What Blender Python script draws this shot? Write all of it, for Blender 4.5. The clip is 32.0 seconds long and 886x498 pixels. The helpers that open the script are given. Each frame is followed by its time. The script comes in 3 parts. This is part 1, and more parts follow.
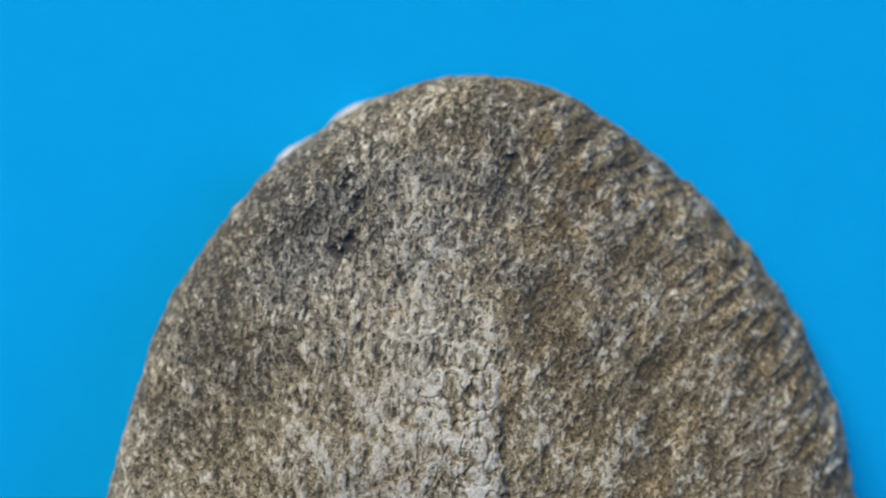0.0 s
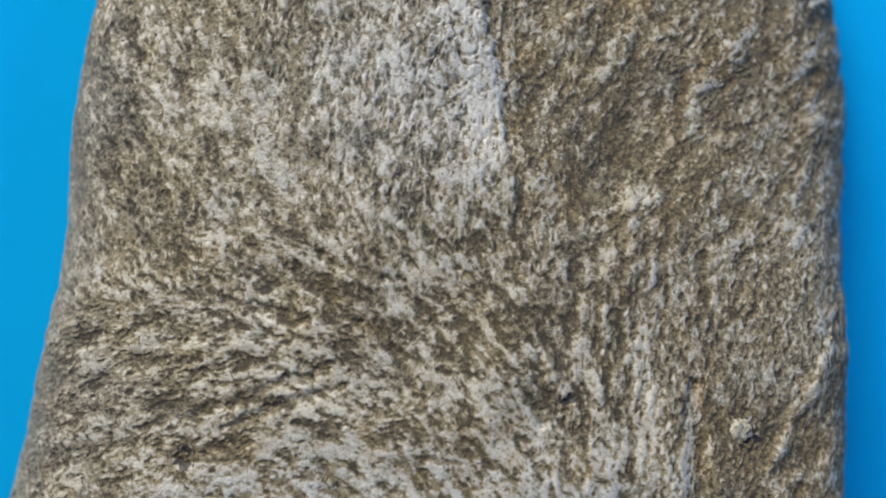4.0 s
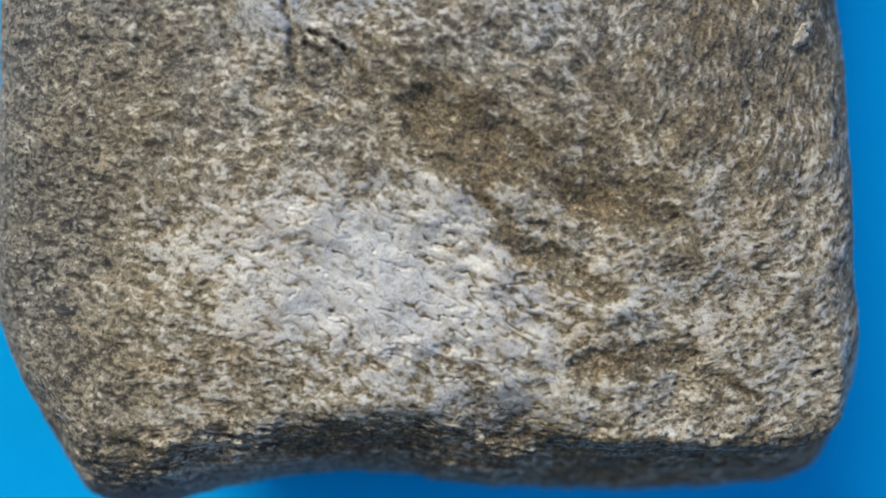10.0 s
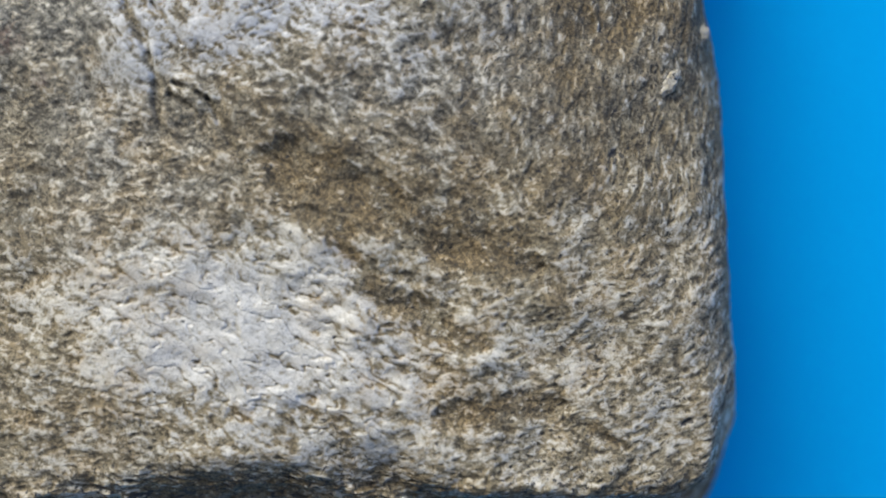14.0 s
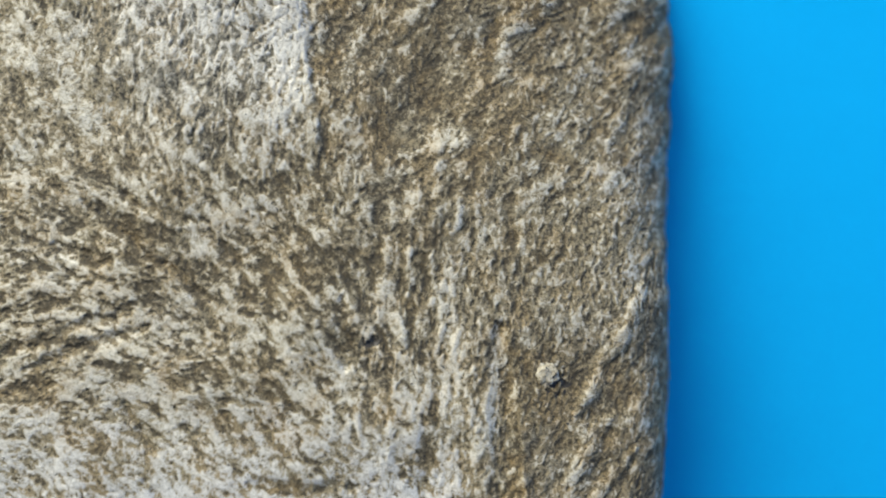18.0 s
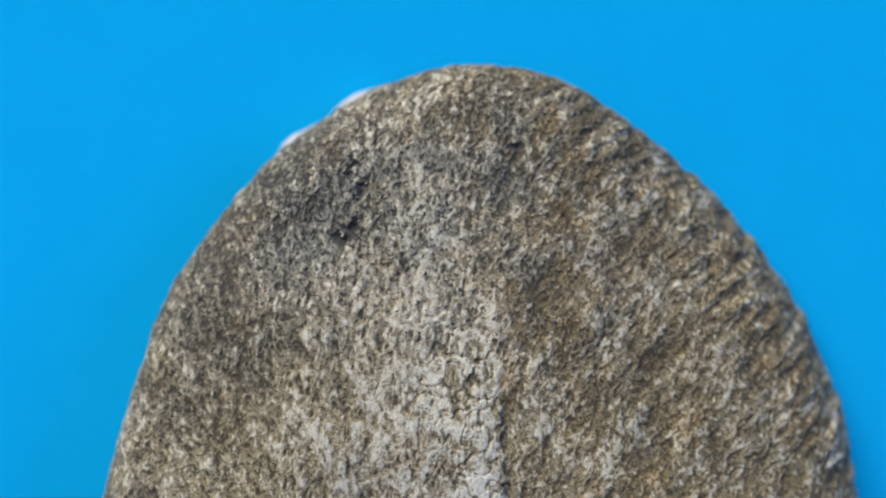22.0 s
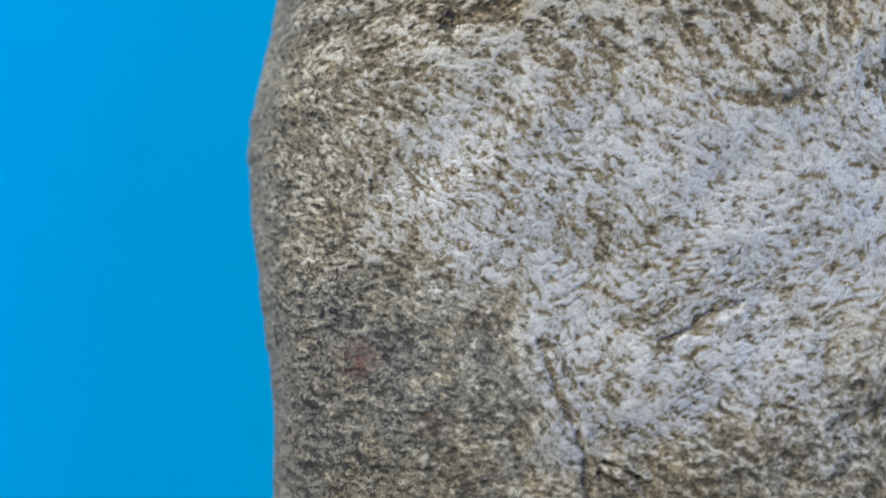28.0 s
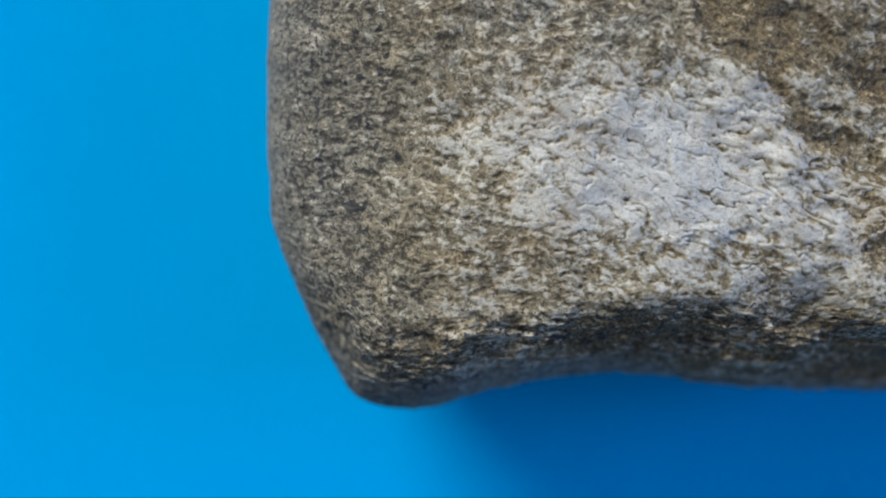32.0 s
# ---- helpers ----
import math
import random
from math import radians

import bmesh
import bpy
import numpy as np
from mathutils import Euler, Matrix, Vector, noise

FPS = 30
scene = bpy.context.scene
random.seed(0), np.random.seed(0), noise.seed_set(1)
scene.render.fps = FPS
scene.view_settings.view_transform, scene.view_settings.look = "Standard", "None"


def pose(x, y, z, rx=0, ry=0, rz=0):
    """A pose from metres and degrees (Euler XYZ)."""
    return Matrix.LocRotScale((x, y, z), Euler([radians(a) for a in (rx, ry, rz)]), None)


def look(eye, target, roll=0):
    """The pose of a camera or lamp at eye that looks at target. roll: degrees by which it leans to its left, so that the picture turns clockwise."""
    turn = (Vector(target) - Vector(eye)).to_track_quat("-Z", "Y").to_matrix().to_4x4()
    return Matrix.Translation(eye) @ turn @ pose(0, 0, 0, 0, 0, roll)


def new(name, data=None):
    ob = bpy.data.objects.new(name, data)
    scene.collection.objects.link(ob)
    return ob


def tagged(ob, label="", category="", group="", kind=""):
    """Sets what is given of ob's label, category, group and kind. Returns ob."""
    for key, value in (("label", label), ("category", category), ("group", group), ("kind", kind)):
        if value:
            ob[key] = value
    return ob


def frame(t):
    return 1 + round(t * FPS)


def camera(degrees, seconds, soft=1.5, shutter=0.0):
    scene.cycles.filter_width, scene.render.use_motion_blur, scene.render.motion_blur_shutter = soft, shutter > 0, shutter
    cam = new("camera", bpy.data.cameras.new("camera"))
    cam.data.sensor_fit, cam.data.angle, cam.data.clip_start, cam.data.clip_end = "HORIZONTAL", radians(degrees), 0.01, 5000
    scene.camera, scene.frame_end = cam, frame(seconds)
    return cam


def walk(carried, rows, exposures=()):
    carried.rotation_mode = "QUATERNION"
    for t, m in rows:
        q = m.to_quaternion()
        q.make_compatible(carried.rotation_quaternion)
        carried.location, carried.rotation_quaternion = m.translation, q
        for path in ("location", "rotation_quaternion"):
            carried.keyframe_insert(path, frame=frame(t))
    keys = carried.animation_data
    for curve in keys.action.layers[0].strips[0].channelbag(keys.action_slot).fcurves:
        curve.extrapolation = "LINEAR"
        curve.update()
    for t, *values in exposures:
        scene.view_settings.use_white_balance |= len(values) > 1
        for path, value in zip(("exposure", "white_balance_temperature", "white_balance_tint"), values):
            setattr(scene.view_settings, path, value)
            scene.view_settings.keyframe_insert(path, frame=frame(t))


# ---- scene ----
cam = camera(62.0, 32.0, soft=1.7)
cam.data.dof.use_dof = True
cam.data.dof.focus_distance = 0.0518
cam.data.dof.aperture_fstop = 6.3
METRES, EYE, TILT, LEAN, TURN = 0.32, 0.0655, -90.0, 0.0, 0.0
ROWS = [
    (0.0, 0.0, 0.0, 0.0, 0.0, 0.0, -0.0),
    (0.5, 0.0022, -0.0, -0.0053, 0.05, -0.03, 0.03),
    (1.0, 0.0047, -0.0, -0.0151, 0.01, -0.0, 0.15),
    (1.5, 0.0057, -0.0, -0.0298, 0.03, -0.03, 0.17),
    (2.0, 0.0054, -0.0, -0.0453, 0.0, -0.13, 0.16),
    (2.5, 0.0052, 0.0004, -0.0605, 0.04, -0.18, 0.09),
    (4.5, 0.0034, 0.0001, -0.126, 0.03, -0.48, -0.21),
    (5.0, 0.0021, -0.0, -0.1461, 0.0, -0.59, -0.29),
    (5.5, 0.0002, -0.0002, -0.1643, 0.0, -0.59, -0.36),
    (6.0, -0.0031, -0.0001, -0.1854, 0.06, -0.68, -0.5),
    (6.5, -0.0046, -0.0001, -0.2004, 0.05, -0.69, -0.64),
    (7.0, -0.0023, -0.0003, -0.2153, 0.07, -0.71, -0.63),
    (7.5, 0.0002, -0.0004, -0.2274, 0.05, -0.74, -0.57),
    (8.0, 0.003, -0.0006, -0.2414, 0.04, -0.77, -0.5),
    (8.5, 0.0055, -0.0007, -0.2533, 0.03, -0.79, -0.44),
    (9.0, 0.0085, -0.0009, -0.2676, 0.01, -0.85, -0.37),
    (9.5, 0.009, -0.0011, -0.2795, 0.0, -0.83, -0.35),
    (10.0, 0.0087, -0.0013, -0.2941, -0.0, -0.88, -0.44),
    (10.5, 0.01, -0.0014, -0.3037, 0.01, -0.9, -0.48),
    (11.0, 0.0129, -0.0014, -0.3061, 0.0, -0.9, -0.43),
    (11.5, 0.0254, -0.0014, -0.3055, -0.01, -0.9, -0.14),
    (12.0, 0.0305, -0.0013, -0.3048, -0.02, -0.85, -0.01),
    (12.5, 0.0345, -0.0013, -0.3032, -0.06, -0.87, 0.11),
    (13.0, 0.0346, -0.0013, -0.3035, -0.07, -0.87, 0.11),
    (13.5, 0.0332, -0.0012, -0.2971, -0.04, -0.89, -0.13),
    (14.0, 0.0376, -0.001, -0.2835, -0.03, -0.73, -0.27),
    (14.5, 0.0461, -0.0008, -0.2631, -0.03, -0.62, -0.1),
    (15.0, 0.0529, -0.0006, -0.2417, -0.07, -0.52, 0.07),
    (15.5, 0.0584, -0.0005, -0.2209, -0.09, -0.44, 0.16),
    (17.5, 0.0522, 0.0008, -0.1416, 0.06, -0.46, -0.27),
    (18.0, 0.0469, 0.0009, -0.1195, 0.07, -0.43, -0.35),
    (18.5, 0.0439, 0.0011, -0.0984, 0.04, -0.33, -0.39),
    (19.0, 0.0424, 0.0012, -0.0801, -0.0, -0.29, -0.36),
    (19.5, 0.0423, 0.0012, -0.0622, 0.05, -0.24, -0.28),
    (20.0, 0.0389, 0.0012, -0.0444, 0.03, -0.17, -0.21),
    (20.5, 0.0331, 0.0005, -0.0285, 0.01, -0.15, -0.27),
    (21.0, 0.0261, 0.0005, -0.0155, 0.01, -0.03, -0.32),
    (21.5, 0.0154, 0.0005, -0.0067, 0.07, -0.03, -0.46),
    (22.0, -0.0005, 0.0004, -0.0026, 0.07, -0.01, -0.7),
    (22.5, -0.0106, 0.0003, -0.002, 0.07, -0.05, -0.84),
    (23.0, -0.0245, 0.0002, -0.0059, 0.11, 0.01, -0.83),
    (23.5, -0.0271, 0.0003, -0.0133, 0.09, -0.14, -0.44),
    (24.0, -0.0268, 0.0001, -0.0286, 0.16, -0.08, 0.13),
    (24.5, -0.0288, 0.0002, -0.0433, 0.1, -0.17, 0.37),
    (25.0, -0.0353, 0.0001, -0.0715, 0.09, -0.13, 0.51),
    (25.5, -0.038, 0.0001, -0.0913, 0.1, -0.24, 0.6),
    (27.5, -0.0483, -0.0006, -0.1743, 0.15, -0.61, 0.94),
    (28.0, -0.0537, -0.0009, -0.2017, 0.2, -0.67, 0.87),
    (28.5, -0.058, -0.0012, -0.2296, 0.16, -0.8, 0.7),
    (29.0, -0.0565, -0.0015, -0.2527, 0.14, -0.87, 0.71),
    (29.5, -0.0564, -0.0018, -0.2734, 0.14, -0.93, 0.69),
    (30.0, -0.0576, -0.0021, -0.292, 0.15, -1.01, 0.6),
    (30.5, -0.0574, -0.0024, -0.3087, 0.16, -1.06, 0.51),
    (31.0, -0.0562, -0.0025, -0.3169, 0.11, -1.03, 0.5),
    (31.5, -0.0552, -0.0025, -0.3169, 0.14, -1.06, 0.5),
    (32.0, -0.0546, -0.0026, -0.3173, 0.13, -1.08, 0.49),
]
walk(cam, [(t, pose(0, 0, EYE, TILT, LEAN, TURN) @ pose(METRES * x, METRES * y, METRES * z, 90 + pitch, roll, yaw)) for t, x, y, z, yaw, pitch, roll in ROWS],
     [(0.0, -0.21, 6500, 10), (2.5, -0.15, 6500, 10), (6.0, -0.02, 6500, 10), (9.0, 0.06, 6500, 10), (12.0, 0.09, 6400, 10), (14.0, 0.16, 6450, 10), (15.5, 0.18, 6600, 8), (18.0, 0.20, 6800, 5),
      (19.5, 0.08, 6750, 5), (20.8, -0.07, 6600, 8), (22.5, -0.15, 6500, 10), (24.0, -0.19, 6500, 10), (25.5, -0.15, 6400, 10), (28.0, -0.09, 6250, 9), (32.0, -0.09, 6200, 9)])


# ---- world, window light ----
MM = 0.001
world = bpy.data.worlds.new("world")
scene.world = world
world.use_nodes = True
wn = world.node_tree
sky = wn.nodes.new("ShaderNodeTexSky")
sky.sky_type, sky.sun_disc = "NISHITA", False
sky.sun_elevation, sky.sun_rotation = radians(40), radians(150)
wn.links.new(sky.outputs["Color"], wn.nodes["Background"].inputs["Color"])
wn.nodes["Background"].inputs["Strength"].default_value = 0.12
scene.view_settings.exposure = 0.0

# daylight in the opening of the window
WINDOW_X, WINDOW_Y, WINDOW_W, SILL, HEAD = -1.42, 1.70, 1.80, 0.62, 2.10
SIDE_X, SIDE_Y, SIDE_W = 2.30, 0.55, 1.10


def daylight(name, width, height, watts, colour, eye, target):
    data = bpy.data.lights.new(name, "AREA")
    data.shape, data.size, data.size_y, data.energy, data.color = "RECTANGLE", width, height, watts, colour
    new(name, data).matrix_world = look(eye, target)


MIDDLE = (SILL + HEAD) / 2
daylight("window_daylight", WINDOW_W - 0.1, HEAD - SILL - 0.1, 160.0, (1.0, 0.985, 0.925), (WINDOW_X, WINDOW_Y + 0.05, MIDDLE), (WINDOW_X, 0.0, MIDDLE))
daylight("side_window_daylight", SIDE_W - 0.1, HEAD - SILL - 0.1, 32.0, (0.24, 0.46, 1.0), (SIDE_X + 0.05, SIDE_Y - 0.2, MIDDLE), (0.0, SIDE_Y - 0.2, MIDDLE))


# ---- materials ----
def material(name):
    m = bpy.data.materials.new(name)
    m.use_nodes = True
    return m, m.node_tree, m.node_tree.nodes["Principled BSDF"]


def node(tree, kind, **values):
    n = tree.nodes.new(kind)
    for key, value in values.items():
        n.inputs[key.replace("_", " ")].default_value = value
    return n


def math_node(tree, op, a, b=None, c=None, clamp=False):
    n = tree.nodes.new("ShaderNodeMath")
    n.operation, n.use_clamp = op, clamp
    for k, v in enumerate((a, b, c)):
        if v is None:
            continue
        if isinstance(v, (int, float)):
            n.inputs[k].default_value = v
        else:
            tree.links.new(v, n.inputs[k])
    return n.outputs[0]


def mix_colour(tree, fac, a, b, blend="MIX"):
    n = tree.nodes.new("ShaderNodeMix")
    n.data_type, n.blend_type = "RGBA", blend
    for k, v in ((0, fac), (6, a), (7, b)):
        if isinstance(v, (int, float)):
            n.inputs[k].default_value = v
        elif isinstance(v, tuple):
            n.inputs[k].default_value = (*v, 1.0)
        else:
            tree.links.new(v, n.inputs[k])
    return n.outputs[2]


def step_node(tree, value, low, high):
    n = tree.nodes.new("ShaderNodeMapRange")
    n.interpolation_type = "SMOOTHSTEP"
    tree.links.new(value, n.inputs["Value"])
    n.inputs["From Min"].default_value, n.inputs["From Max"].default_value = low, high
    return n.outputs["Result"]


def noise_node(tree, coord, scale, detail=3.0, rough=0.6, distort=0.0):
    n = node(tree, "ShaderNodeTexNoise", Scale=scale, Detail=detail, Roughness=rough, Distortion=distort)
    tree.links.new(coord, n.inputs["Vector"])
    return n.outputs["Fac"]


def stone_material():
    """Mica-rich stone: pale worn plates over a tan and grey-brown ground, stained ochre, with dark grains."""
    m, tree, bsdf = material("weathered_stone")
    coord = tree.nodes.new("ShaderNodeTexCoord").outputs["Object"]
    wear = tree.nodes.new("ShaderNodeAttribute")
    wear.attribute_name = "wear"
    split = tree.nodes.new("ShaderNodeSeparateColor")
    tree.links.new(wear.outputs["Color"], split.inputs[0])
    pale, ochre, grey = split.outputs[0], split.outputs[1], split.outputs[2]
    dark = wear.outputs["Alpha"]
    tone = tree.nodes.new("ShaderNodeAttribute")
    tone.attribute_name = "tone"
    tone_split = tree.nodes.new("ShaderNodeSeparateColor")
    tree.links.new(tone.outputs["Color"], tone_split.inputs[0])
    cool, red, flank = tone_split.outputs[0], tone_split.outputs[1], tone_split.outputs[2]
    flake = noise_node(tree, coord, 1750.0, 3.0, 0.55, 1.6)
    grain = noise_node(tree, coord, 3600.0, 2.0, 0.5, 0.8)
    speck = noise_node(tree, coord, 2700.0, 1.0, 0.5, 0.3)
    blot = noise_node(tree, coord, 420.0, 3.0, 0.6, 0.5)
    worm = math_node(tree, "ABSOLUTE", math_node(tree, "SUBTRACT", noise_node(tree, coord, 1250.0, 2.0, 0.5, 2.4), 0.5))
    # ground colour
    spread = math_node(tree, "SUBTRACT", 1.15, math_node(tree, "MULTIPLY", tone.outputs["Alpha"], 0.45))
    amount = math_node(tree, "ADD", pale, math_node(tree, "MULTIPLY", math_node(tree, "SUBTRACT", flake, 0.5), spread))
    lift = step_node(tree, math_node(tree, "ADD", amount, math_node(tree, "MULTIPLY", math_node(tree, "SUBTRACT", grain, 0.5), 0.8)), -0.06, 0.48)
    ground = mix_colour(tree, lift, (0.048, 0.037, 0.020), (0.262, 0.217, 0.134))
    ground = mix_colour(tree, math_node(tree, "MULTIPLY", grey, 0.85), ground,
                        mix_colour(tree, lift, (0.038, 0.037, 0.032), (0.215, 0.207, 0.176)))
    stain = math_node(tree, "MULTIPLY", ochre, step_node(tree, blot, 0.25, 0.65))
    ground = mix_colour(tree, stain, ground,
                        mix_colour(tree, step_node(tree, grain, 0.32, 0.68), (0.048, 0.032, 0.013), (0.205, 0.145, 0.068)))
    # pale worn plates
    plates = step_node(tree, amount, 0.40, 0.66)
    bright = step_node(tree, amount, 0.50, 1.00)
    white = mix_colour(tree, math_node(tree, "ADD", math_node(tree, "MULTIPLY", bright, 0.6), math_node(tree, "MULTIPLY", step_node(tree, grain, 0.3, 0.7), 0.4)),
                       (0.32, 0.275, 0.19), (0.62, 0.575, 0.47))
    white = mix_colour(tree, math_node(tree, "MULTIPLY", ochre, step_node(tree, blot, 0.40, 0.68)), white, (0.40, 0.305, 0.18))
    white = mix_colour(tree, math_node(tree, "MULTIPLY", cool, 0.75), white, mix_colour(tree, bright, (0.32, 0.315, 0.30), (0.53, 0.53, 0.53)))
    colour = mix_colour(tree, plates, ground, white)
    rust = math_node(tree, "MULTIPLY", step_node(tree, amount, 0.28, 0.44), math_node(tree, "SUBTRACT", 1.0, step_node(tree, amount, 0.50, 0.66)))
    rust = math_node(tree, "MULTIPLY", rust, step_node(tree, blot, 0.44, 0.66))
    colour = mix_colour(tree, math_node(tree, "MULTIPLY", rust, 0.40), colour, (0.31, 0.215, 0.095))
    # flanks: finer and more even
    colour = mix_colour(tree, math_node(tree, "MULTIPLY", flank, 0.6), colour, mix_colour(tree, grain, (0.100, 0.096, 0.084), (0.205, 0.198, 0.176)))
    # hair-thin dark seams and black grains
    seam = math_node(tree, "SUBTRACT", 1.0, step_node(tree, worm, 0.004, 0.030))
    colour = mix_colour(tree, math_node(tree, "MULTIPLY", seam, math_node(tree, "MULTIPLY", math_node(tree, "SUBTRACT", 0.85, math_node(tree, "MULTIPLY", plates, 0.4)), math_node(tree, "SUBTRACT", 1.0, math_node(tree, "MULTIPLY", flank, 0.6)))), colour, (0.035, 0.030, 0.022))
    black = step_node(tree, math_node(tree, "ADD", speck, math_node(tree, "MULTIPLY", dark, 0.5)), 0.735, 0.765)
    colour = mix_colour(tree, math_node(tree, "MULTIPLY", black, 0.85), colour, (0.022, 0.021, 0.022))
    colour = mix_colour(tree, math_node(tree, "MULTIPLY", red, step_node(tree, flake, 0.35, 0.6)), colour, (0.10, 0.036, 0.022))
    tree.links.new(colour, bsdf.inputs["Base Color"])
    rough = math_node(tree, "SUBTRACT", 0.80, math_node(tree, "MULTIPLY", plates, 0.30))
    rough = math_node(tree, "SUBTRACT", rough, math_node(tree, "MULTIPLY", math_node(tree, "MULTIPLY", cool, plates), 0.21))
    tree.links.new(rough, bsdf.inputs["Roughness"])
    bsdf.inputs["Specular IOR Level"].default_value = 0.45
    height = math_node(tree, "ADD", math_node(tree, "MULTIPLY", flake, 1.0), math_node(tree, "MULTIPLY", grain, 0.5))
    height = math_node(tree, "SUBTRACT", height, math_node(tree, "MULTIPLY", seam, 0.35))
    bump = node(tree, "ShaderNodeBump", Strength=0.34, Distance=0.00016)
    tree.links.new(height, bump.inputs["Height"])
    tree.links.new(bump.outputs["Normal"], bsdf.inputs["Normal"])
    return m


def plain_material(name, low, high, scale, rough, bump_size=0.0, stretch=(1, 1, 1)):
    m, tree, bsdf = material(name)
    mapping = node(tree, "ShaderNodeMapping", Scale=stretch)
    tree.links.new(tree.nodes.new("ShaderNodeTexCoord").outputs["Object"], mapping.inputs["Vector"])
    coord = mapping.outputs["Vector"]
    big, fine = noise_node(tree, coord, scale, 4.0), noise_node(tree, coord, scale * 23, 3.0)
    fac = math_node(tree, "ADD", math_node(tree, "MULTIPLY", big, 0.7), math_node(tree, "MULTIPLY", fine, 0.3))
    tree.links.new(mix_colour(tree, step_node(tree, fac, 0.3, 0.7), low, high), bsdf.inputs["Base Color"])
    bsdf.inputs["Roughness"].default_value = rough
    if bump_size:
        bump = node(tree, "ShaderNodeBump", Strength=0.3, Distance=bump_size)
        tree.links.new(fine, bump.inputs["Height"])
        tree.links.new(bump.outputs["Normal"], bsdf.inputs["Normal"])
    return m


STONE = stone_material()
CHIP = plain_material("fresh_break", (0.36, 0.36, 0.36), (0.58, 0.575, 0.57), 900.0, 0.6, 0.0001)
BLUE = plain_material("blue_card", (0.003, 0.385, 0.79), (0.004, 0.405, 0.82), 9.0, 0.8, 0.00003)
BLUE.node_tree.nodes["Principled BSDF"].inputs["Specular IOR Level"].default_value = 0.0
PLASTER = plain_material("blue_grey_plaster", (0.21, 0.25, 0.33), (0.24, 0.28, 0.37), 2.0, 0.9, 0.0006)
BOARDS = plain_material("oak_boards", (0.20, 0.125, 0.07), (0.32, 0.21, 0.12), 3.0, 0.5, 0.0004, (1, 9, 1))
TABLE_WOOD = plain_material("table_wood", (0.26, 0.17, 0.09), (0.38, 0.26, 0.15), 4.0, 0.45, 0.0003, (8, 1, 8))
WHITE_PAINT = plain_material("white_gloss_paint", (0.76, 0.76, 0.74), (0.80, 0.80, 0.78), 6.0, 0.35)
glass, glass_tree, glass_bsdf = material("window_glass")
glass_bsdf.inputs["Transmission Weight"].default_value = 1.0
glass_bsdf.inputs["Roughness"].default_value = 0.0
glass_bsdf.inputs["IOR"].default_value = 1.45


# ---- mesh helpers ----
def part(name, bm, mat, parent=None, label=""):
    me = bpy.data.meshes.new(name)
    bm.to_mesh(me)
    bm.free()
    me.materials.append(mat)
    ob = new(name, me)
    if parent:
        ob.parent = parent
    return tagged(ob, label)


def box(x0, x1, y0, y1, z0, z1, bevel=0.0):
    bm = bmesh.new()
    bmesh.ops.create_cube(bm, size=1.0)
    for v in bm.verts:
        v.co = Vector(((x0 + x1) / 2 + v.co.x * (x1 - x0), (y0 + y1) / 2 + v.co.y * (y1 - y0), (z0 + z1) / 2 + v.co.z * (z1 - z0)))
    if bevel:
        bmesh.ops.bevel(bm, geom=bm.edges[:], offset=bevel, segments=2, affect="EDGES")
    return bm


# ---- the room ----
FLOOR, CEIL, WEST, EAST, SOUTH, NORTH = -0.78, 2.35, -3.0, SIDE_X, -3.4, WINDOW_Y


def structure(name, bm, mat, label, category):
    return tagged(part(name, bm, mat), label, category, kind="structure")


def pierced_wall(name, axis, start, end, centre, width, near, far):
    """A wall along one axis with a window opening through it, and the window in the opening."""
    def slab(a0, a1, b0, b1, z0, z1, bevel=0.0):
        return box(a0, a1, b0, b1, z0, z1, bevel) if axis == "x" else box(b0, b1, a0, a1, z0, z1, bevel)

    o0, o1 = centre - width / 2, centre + width / 2
    wall = bmesh.new()
    for a0, a1, z0, z1 in ((start, o0, FLOOR - 0.1, CEIL), (o1, end, FLOOR - 0.1, CEIL), (o0, o1, FLOOR - 0.1, SILL), (o0, o1, HEAD, CEIL)):
        piece = slab(a0, a1, near, far, z0, z1)
        me = bpy.data.meshes.new("wall_piece")
        piece.to_mesh(me)
        piece.free()
        wall.from_mesh(me)
        bpy.data.meshes.remove(me)
    structure(name, wall, PLASTER, "blue-grey plaster wall with a window opening", "wall")
    window = tagged(new("window_1" if axis == "x" else "window_2"), "white painted window with one clear pane", "window", kind="structure")
    mid = (near + far) / 2
    for a0, a1, z0, z1 in ((o0, o0 + 0.05, SILL, HEAD), (o1 - 0.05, o1, SILL, HEAD), (o0 + 0.05, o1 - 0.05, SILL, SILL + 0.05), (o0 + 0.05, o1 - 0.05, HEAD - 0.05, HEAD)):
        part("window_frame", slab(a0, a1, mid + 0.01, mid + 0.07, z0, z1, 0.004), WHITE_PAINT, window)
    pane = part("pane", slab(o0 + 0.05, o1 - 0.05, mid + 0.038, mid + 0.042, SILL + 0.05, HEAD - 0.05), glass, window)
    pane.visible_shadow = False


structure("floor", box(WEST, EAST, SOUTH, NORTH, FLOOR - 0.1, FLOOR), BOARDS, "plain brown wooden floor of the room", "floor")
structure("ceiling", box(WEST - 0.1, EAST + 0.2, SOUTH - 0.1, NORTH + 0.2, CEIL, CEIL + 0.1), PLASTER, "plain blue-grey plaster ceiling", "ceiling")
structure("wall_west", box(WEST - 0.1, WEST, SOUTH, NORTH, FLOOR - 0.1, CEIL), PLASTER, "plain blue-grey plaster side wall", "wall")
structure("wall_south", box(WEST - 0.1, EAST + 0.2, SOUTH - 0.1, SOUTH, FLOOR - 0.1, CEIL), PLASTER, "plain blue-grey plaster back wall", "wall")
